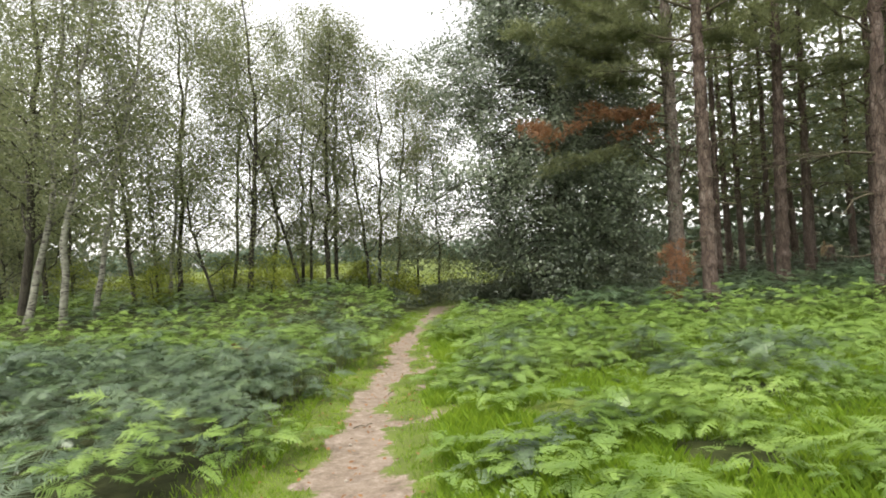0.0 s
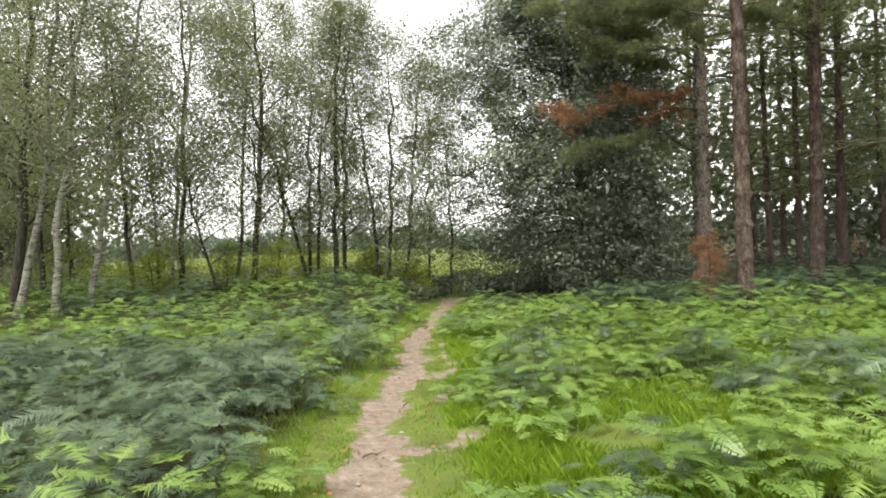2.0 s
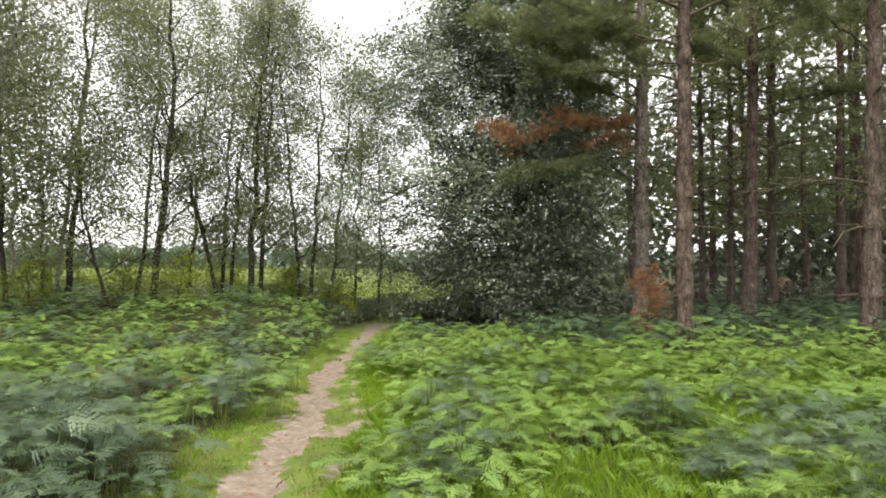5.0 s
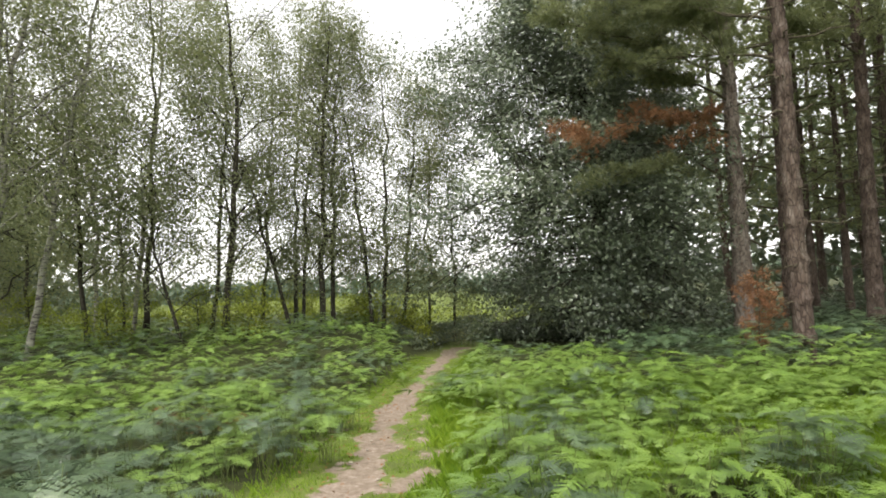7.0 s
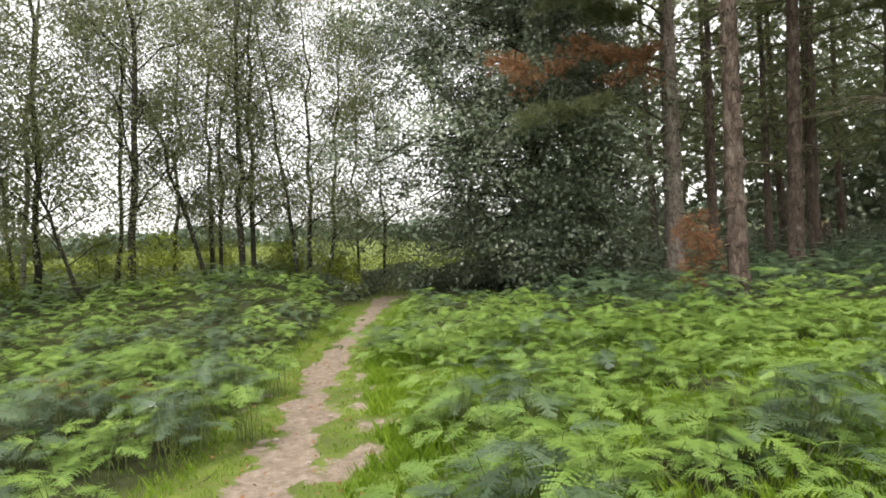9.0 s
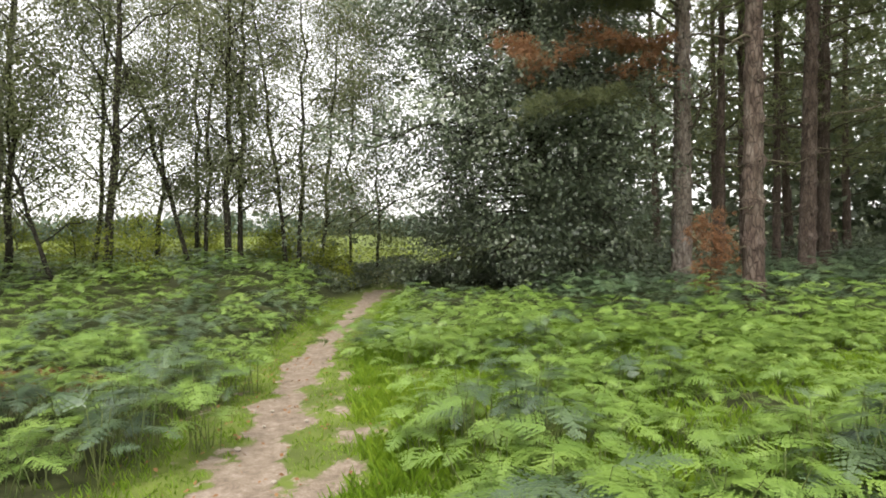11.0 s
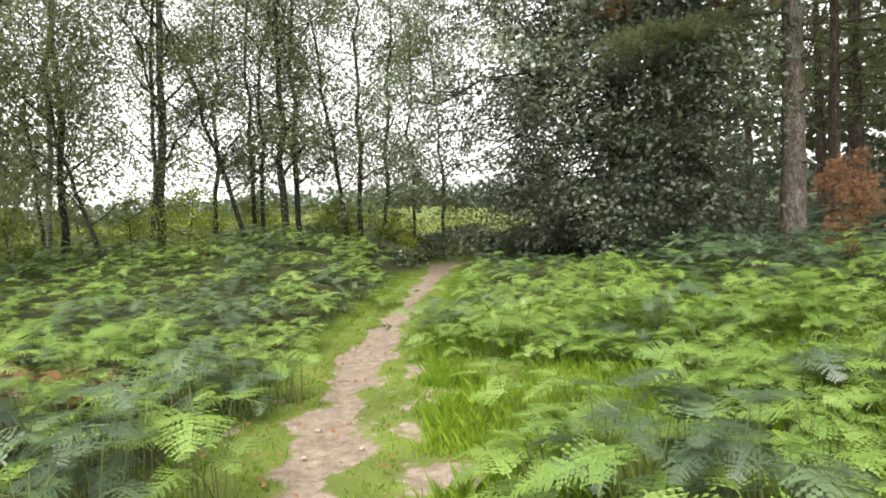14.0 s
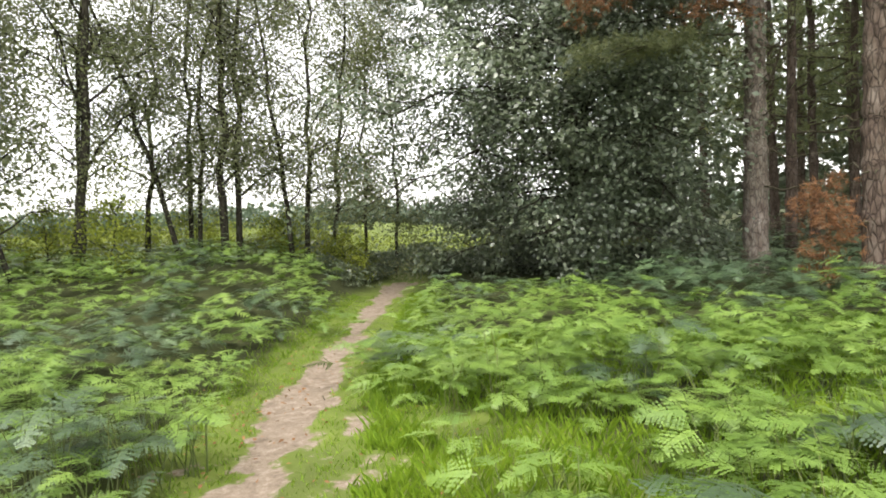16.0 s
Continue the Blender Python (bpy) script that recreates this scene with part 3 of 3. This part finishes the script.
# ---- bracken ----
def frond_mesh(length, pairs, leaflets, r):
    """A bracken frond along +x, arching over: stalk, slender pinnae in pairs, toothed with leaflets on the finer ones. Triangles only."""
    v, f = [], []
    stalk = 6 if leaflets > 2 else 3

    def arch(p):
        s = p[:, 0] / length
        p = p.copy()
        p[:, 2] += -0.38 * length * s ** 2 - 0.10 * np.abs(p[:, 1]) ** 1.3
        return p
    n = 0
    for k in range(stalk):
        a, b = k / stalk, (k + 1) / stalk
        w = 0.004 * (1 - a) + 0.001
        q = np.array([[a * length, -w, 0], [a * length, w, 0], [b * length, w * 0.8, 0], [b * length, -w * 0.8, 0]])
        v.append(arch(q))
        f += [[n, n + 1, n + 2], [n, n + 2, n + 3]]
        n += 4
    gap = 0.86 * length / pairs
    for i in range(pairs):
        s = 0.12 + 0.86 * i / pairs
        pl = length * 0.46 * (1 - ((s - 0.12) / 0.9)) ** 0.85 + 0.015
        for sg in (-1, 1):
            ang = radians(r.uniform(58, 74)) * sg
            ax = np.array([np.cos(ang), np.sin(ang), 0])
            pr_ = np.array([-ax[1], ax[0], 0])
            root = np.array([s * length, 0, 0])
            tilt = r.normal(0, 0.14)
            if leaflets == 0:
                q = np.array([root - pr_ * gap * 0.4, root + pr_ * gap * 0.4, root + ax * pl])
                q[:, 2] += tilt * np.array([0, 0, 1]) * pl
                v.append(arch(q))
                f += [[n, n + 1, n + 2]]
                n += 3
                continue
            for j in range(leaflets):
                u = (j + 0.4) / leaflets
                ll = gap * 0.55 * (1 - u) ** 0.5 + 0.002
                hw = pl / leaflets * 0.53
                for s2 in (-1, 1):
                    c0 = root + ax * pl * u
                    q = np.array([c0 - ax * hw, c0 + ax * hw, c0 + pr_ * s2 * ll + ax * ll * 0.35])
                    q[:, 2] += tilt * pl * u
                    v.append(arch(q))
                    f += [[n, n + 1, n + 2]]
                    n += 3
    return np.concatenate(v), np.array(f)


fr = np.random.default_rng(31)
LEVELS = [[frond_mesh(fr.uniform(0.24, 0.38) * g, n, k, fr) for _ in range(6)] for n, k, g in ((15, 4, 1), (15, 2, 1), (16, 0, 1), (11, 0, 1.1), (8, 0, 1.25))]


def turn(az, el, roll):
    return (Euler((0, 0, az)).to_matrix() @ Euler((0, -el, 0)).to_matrix() @ Euler((roll, 0, 0)).to_matrix())


MOUNDS = ((-0.2, 15.2, 0.75), (-2.2, 12.3, 0.65), (-2.0, 10.4, 0.6), (0.75, 10.2, 0.8), (0.45, 8.1, 0.75), (0.3, 7.3, 0.5), (-2.2, 4.8, 0.9), (0.35, 4.1, 0.5), (-2.2, 7.5, 0.6),
          (-3.3, 15.5, 1.0), (-2.4, 18.5, 0.9), (1.6, 13.6, 0.7), (2.6, 9.0, 0.7), (2.4, 11.8, 0.6), (3.4, 6.5, 0.8), (4.6, 10.4, 0.8))


def cover(x, y):
    """How much bracken grows at a place, 0 to 1, how tall it is, and whether it takes the duller leaf."""
    d = x - float(path_x(y))
    broad = noise.noise((x * 0.33, y * 0.33, 3.1)) * 0.5 + 0.5
    mound = np.clip(noise.noise((x * 0.95, y * 0.95, 9.1)) * 1.1 + 0.5, 0, 1)
    if d < 0:
        edge = (0.72 if y < 13 else 0.55) + 0.4 * mound
        dens = np.clip((-d - edge) / 0.35, 0, 1) * (0.45 + 0.7 * mound)
        tall = 0.08 + 0.55 * mound + 0.08 * broad
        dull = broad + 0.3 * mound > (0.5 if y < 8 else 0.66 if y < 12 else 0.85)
    else:
        edge = (0.85 if y < 13.5 else 0.6) + 0.35 * mound
        gap = np.clip((mound - 0.36) * 2.6, 0.06, 1) if y < 13.5 else 0.5 + 0.6 * mound
        dens = np.clip((d - edge) / 0.4, 0, 1) * gap
        tall = (0.04 + 0.32 * mound) if y < 13.5 else (0.14 + 0.45 * mound + 0.1 * broad)
        # below the pines the darker leaf stands in for their shade
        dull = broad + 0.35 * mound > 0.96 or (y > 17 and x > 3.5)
    if y > 16 and x > 3.5:
        tall += 0.3
    for mx, my, mr in MOUNDS:
        k = 1 - math.hypot(x - mx, y - my) / mr
        if k > 0:
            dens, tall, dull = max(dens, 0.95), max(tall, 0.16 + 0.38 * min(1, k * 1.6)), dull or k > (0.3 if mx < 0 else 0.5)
    # trodden low where the walk goes
    beside = abs(x - float(np.interp(y, [w[1] for w in WALKED], [w[0] for w in WALKED])))
    if y < 9.5 and beside < 0.7:
        tall = min(tall, 0.16 + 0.2 * beside)
    return float(np.clip(dens, 0, 1)), tall, dull


WALKED = [(0.12, -1.0), (0.0, 1.0), (0.0, 2.2), (0.27, 4.0), (0.06, 5.7), (0.0, 6.5), (-0.1, 7.8), (-0.11, 8.8)]


def bracken_field():
    r = np.random.default_rng(41)
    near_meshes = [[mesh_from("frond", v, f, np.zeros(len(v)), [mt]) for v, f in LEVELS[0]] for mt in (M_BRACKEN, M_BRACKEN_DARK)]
    piles, spots, count = {}, [], 0
    y = 1.8
    while y < 32:
        step = 0.26 if y < 10 else 0.29 if y < 15 else 0.4
        half = 2.6 + (y + 1.0) * 0.84
        for x in np.arange(-half - 1.0, half + 1, step):
            spots.append((x + r.uniform(-0.5, 0.5) * step, y + r.uniform(-0.5, 0.5) * step))
        y += step
    for x, y in spots:
        dens, tall, dull = cover(x, y)
        if r.random() > dens:
            continue
        if math.hypot(x + 4.45, (y - 13.4) * 0.8) < 0.55:
            continue
        if y > 22.5 and (0 < x < 9.5 or abs(x - path_x(y)) < 0.8 + (y - 22.5) * 0.5):
            continue
        z = float(ground_z(x, y))
        tall *= r.uniform(0.75, 1.2)
        a0 = r.uniform(0, 6.28)
        dist = math.hypot(x, max(0, y - 8.6))
        single = 7.2 < y < 14.0 and -3.6 < x < 3.2 and count < 300
        level = 0 if single else 1 if dist < 1.9 and y > 3 else 2 if dist < 6 else 3 if dist < 10 else 4
        n = int(r.integers(6, 9)) if level == 0 else int(r.integers(7, 11)) if level < 4 else int(r.integers(5, 8))
        stems, fronds = Pile(), []
        for k in range(n):
            az = a0 + k * 6.28 / n + r.normal(0, 0.4)
            el = r.uniform(-0.05, 0.5)
            lean = r.uniform(0.03, 0.16)
            root = np.array([r.normal(0, 0.05), r.normal(0, 0.05), -0.03])
            head = root + np.array([np.cos(az) * lean, np.sin(az) * lean, 0.05 + tall * r.uniform(0.35, 1.05)])
            fronds.append((head, np.array(turn(az, el, r.normal(0, 0.2))), r.uniform(0.5, 1.05) * (0.75 + 0.5 * tall), int(r.integers(6))))
            stems.add(*tube(np.array([root, (root + head) / 2 + (0, 0, 0.03), head]), [0.005, 0.004, 0.003], 3))
        if single:
            count += 1
            plant = new("bracken_fern", stems.mesh("stems", M_STIPE))
            plant.location = (x, y, z)
            tagged(plant, "bracken fern with dull grey-green arching fronds" if dull else "bracken fern with bright green arching fronds", "fern", "bracken beside the path")
            for c, rot, sc, w in fronds:
                ob = part("frond", near_meshes[int(dull)][w], plant)
                ob.matrix_local = Matrix.Translation(c.tolist()) @ Matrix(rot.tolist()).to_4x4() @ Matrix.Scale(sc, 4)
        else:
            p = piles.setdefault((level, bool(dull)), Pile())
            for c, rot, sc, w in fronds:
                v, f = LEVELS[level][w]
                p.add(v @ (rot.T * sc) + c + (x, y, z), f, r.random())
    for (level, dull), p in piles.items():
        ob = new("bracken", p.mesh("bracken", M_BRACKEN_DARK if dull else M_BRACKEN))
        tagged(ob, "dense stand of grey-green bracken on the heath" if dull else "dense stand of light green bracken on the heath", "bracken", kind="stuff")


bracken_field()


def dead_bracken():
    r = np.random.default_rng(43)
    for k in range(16):
        x, y = -4.45 + r.normal(0, 0.45), 13.4 + r.normal(0, 0.4)
        p = Pile()
        for q in range(5):
            v, f = LEVELS[1][int(r.integers(6))]
            rot = np.array(turn(r.uniform(0, 6.28), r.uniform(-0.5, 0.35), r.normal(0, 0.5)))
            p.add(v @ (rot.T * r.uniform(0.8, 1.3)) + (0, 0, 0.03 + 0.12 * r.random()), f, r.random())
        ob = new("dead_bracken", p.mesh("dead_bracken", M_DEAD_BRACKEN))
        ob.location = (x, y, float(ground_z(x, y)))
        tagged(ob, "withered rust-brown bracken lying on the ground", "fern", "withered bracken")


dead_bracken()


# ---- grass ----
def grass_field():
    r = np.random.default_rng(51)
    pile = Pile()

    def blades(x, y, h, width):
        n = len(x)
        z = ground_z(x, y) - 0.02
        a = r.uniform(0, 6.28, n)
        lean = r.uniform(0.1, 0.75, n) * h
        d = np.stack([np.cos(a), np.sin(a), 0 * a], 1)
        w = np.stack([-np.sin(a), np.cos(a), 0 * a], 1) * width[:, None]
        p = np.stack([x, y, z], 1)
        m = p + d * (lean * 0.35)[:, None] + np.stack([0 * h, 0 * h, h * 0.6], 1)
        t = p + d * lean[:, None] + np.stack([0 * h, 0 * h, h], 1)
        v = np.stack([p - w, p + w, m, t + w * 0.15], 1).reshape(-1, 3)
        i = np.arange(n)[:, None] * 4
        f = np.concatenate([i + [0, 1, 2], i + [1, 3, 2]], 0)
        pile.add(v, f, np.repeat(r.random(n), 4))
    # verges of the path
    n = 70000
    y = 3.0 + 21 * r.random(n) ** 1.5
    side = r.choice([-1, 1], n, p=[0.42, 0.58])
    off = side * (0.08 + np.abs(r.normal(0, 0.45, n)) + 0.75 * r.random(n) * (side > 0))
    x = path_x(y) + off
    keep = np.array([worn_at(a, c) for a, c in zip(x, y)]) < r.uniform(0.1, 0.5, n)
    x, y = x[keep], y[keep]
    blades(x, y, r.uniform(0.02, 0.055, len(x)) * (1 + 0.9 * (np.abs(x - path_x(y)) > 0.6)), r.uniform(0.0022, 0.0042, len(x)) * (1 + y * 0.07))
    # longer grass among the bracken
    n = 120000
    y = 2.5 + 15 * r.random(n) ** 1.3
    x = path_x(y) + 0.7 + (3.2 + y * 0.5) * r.random(n) ** 1.2
    tuft = np.sin(x * 3.1 + 1.7 * np.sin(y * 1.3)) + np.sin(y * 2.7 + 1.1 * np.sin(x * 1.9))
    keep = (tuft > -1.2) & (np.array([worn_at(a, c) for a, c in zip(x, y)]) < 0.3)
    x, y = x[keep], y[keep]
    blades(x, y, r.uniform(0.05, 0.17, len(x)), r.uniform(0.0018, 0.0036, len(x)) * (1 + y * 0.07))
    ob = new("grass", pile.mesh("grass", M_GRASS))
    tagged(ob, "lush green grass along the path and between the bracken", "grass", kind="stuff")


grass_field()


# ---- the field edge and the distance ----
def scrub(name, boxes, mat, label, leaves, size, seed, stems=True):
    r = np.random.default_rng(seed)
    pile = Pile()
    for x0, x1, y0, y1, h in boxes:
        m = max(6, int((x1 - x0) * (y1 - y0) * 0.5))
        cx, cy = r.uniform(x0, x1, m), r.uniform(y0, y1, m)
        hh = h * r.uniform(0.45, 1.1, m)
        n = int(leaves * (x1 - x0))
        k = r.integers(0, m, n)
        s = 0.2 + 0.14 * h
        c = np.stack([cx[k] + r.normal(0, s, n), cy[k] + r.normal(0, s, n), 0 * hh[k]], 1)
        c[:, 2] = ground_z(c[:, 0], c[:, 1]) + hh[k] * r.random(n) ** 0.8 + 0.03
        leaves_at(pile, c, size, r, 0.4, (r.random(m) * 0.7)[k])
    tagged(new(name, pile.mesh(name, mat)), label, "scrub", kind="stuff")


scrub("field_scrub", [(-36, -2.2, 26.5, 33, 1.15), (-42, 8, 34, 46, 1.3), (3, 16, 32, 44, 0.5)], M_HEDGE, "sunlit yellow-green scrub along the field edge", 520, 0.1, 61)
# this undergrowth also fills in the shade at the path's end
scrub("undergrowth", [(-3.2, -1.9, 25.5, 28.5, 0.8), (-2.6, 2.5, 28.5, 31, 1.3), (0.5, 9.5, 29, 32, 0.5)], M_BEECH, "undergrowth darkening the shaded hollow where the path enters the trees", 1500, 0.09, 62)
scrub("understorey", [(-32, -12.5, 23.0, 30, 2.2), (-12, -0.5, 26.5, 30, 1.1)], M_BIRCH, "tangled brown-green understorey between the birch trunks", 420, 0.085, 65)
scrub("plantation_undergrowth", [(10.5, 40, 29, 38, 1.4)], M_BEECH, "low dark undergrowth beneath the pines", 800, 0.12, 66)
scrub("distant_trees", [(-190, 120, 170, 185, 6.5)], M_FAR, "hazy line of trees beyond the field", 45, 1.7, 63)
# leaf walls behind the trees; the right one, out of view, blocks sidelight
scrub("plantation_shade", [(13, 40, 40, 46, 16), (40, 48, 14, 46, 16), (-52, -26, 36, 46, 11)], M_BEECH, "leaf walls added to close off and darken the woodland's depth", 600, 0.6, 64)


# ---- small things on the ground ----
def litter():
    r = np.random.default_rng(71)
    pile = Pile()
    n = 700
    y = 3 + 15 * r.random(n)
    x = path_x(y) + r.normal(0, 0.6, n)
    c = np.stack([x, y, ground_z(x, y) + r.uniform(0.0, 0.05, n)], 1)
    leaves_at(pile, c, 0.04, r, 1.5)
    tagged(new("fallen_leaves", pile.mesh("fallen_leaves", M_DEAD_BRACKEN)), "scattered dry leaves on the path and its verges", "leaves", kind="stuff")
    for k in range(14):
        y = r.uniform(4, 15)
        x = float(path_x(y)) + r.normal(0, 0.3)
        bm = bmesh.new()
        bmesh.ops.create_icosphere(bm, subdivisions=2, radius=r.uniform(0.012, 0.03))
        for v in bm.verts:
            v.co *= 1 + 0.25 * noise.noise(v.co * 60 + Vector((k, 0, 0)))
            v.co.z *= 0.6
        me = bpy.data.meshes.new("pebble")
        bm.to_mesh(me)
        bm.free()
        me.materials.append(M_STONE)
        ob = new("pebble", me)
        ob.location = (x, y, float(ground_z(x, y)) - 0.022)
        tagged(ob, "small pale rounded pebble pressed into the path", "pebble", "pebbles on the path")
    for k in range(9):
        y = r.uniform(4.5, 15)
        x = float(path_x(y)) + r.normal(0, 0.4)
        a, ln = r.uniform(0, 3.14), r.uniform(0.12, 0.35)
        d = np.array([np.cos(a), np.sin(a), 0]) * ln
        v, f = tube(curve_points(-d / 2, d / 2, 6, (0, 0, 0.006), r, 0.06), np.linspace(0.006, 0.003, 6), 5)
        ob = new("twig", mesh_from("twig", v, f, None, [M_TWIG], smooth=True))
        ob.location = (x, y, float(ground_z(x, y)) - 0.012)
        tagged(ob, "thin dry twig lying on the sandy path", "twig", "twigs on the path")


litter()


def dead_sapling(x, y, h):
    """A small dead conifer, its brown needles still on it."""
    r = np.random.default_rng(81)
    ob = new("dead_sapling")
    z = float(ground_z(x, y))
    ob.location = (x, y, z)
    stem = curve_points((0, 0, -0.1), (0.15, 0, h), 8, (0.05, 0, 0), r, 0.02)
    part("stem", mesh_from("stem", *tube(stem, np.linspace(0.03, 0.008, 8), 6), None, [M_TWIG], smooth=True), ob)
    needles = Pile()
    for k in range(30):
        u = r.uniform(0.3, 1)
        p0 = np.array([np.interp(u, np.linspace(0, 1, 8), stem[:, c]) for c in range(3)])
        a = r.uniform(0, 6.28)
        tw = curve_points(p0, p0 + np.array([np.cos(a) * 0.5, np.sin(a) * 0.5, -0.35]) * r.uniform(0.5, 1.1), 5, (0, 0, 0.06), r, 0.05)
        v, f = tube(tw, np.linspace(0.009, 0.003, 5), 4)
        part("branch", mesh_from("branch", v, f, None, [M_TWIG], smooth=True), ob)
        needle_spray(needles, tw, r, 16, 0.13, 8, 0.08, 0.007)
    part("needles", needles.mesh("needles", M_DEAD_NEEDLE), ob, "drooping rust-brown needles")
    tagged(ob, "small dead conifer with drooping rust-brown needles beside a pine", "tree")


dead_sapling(6.45, 18.5, 2.3)
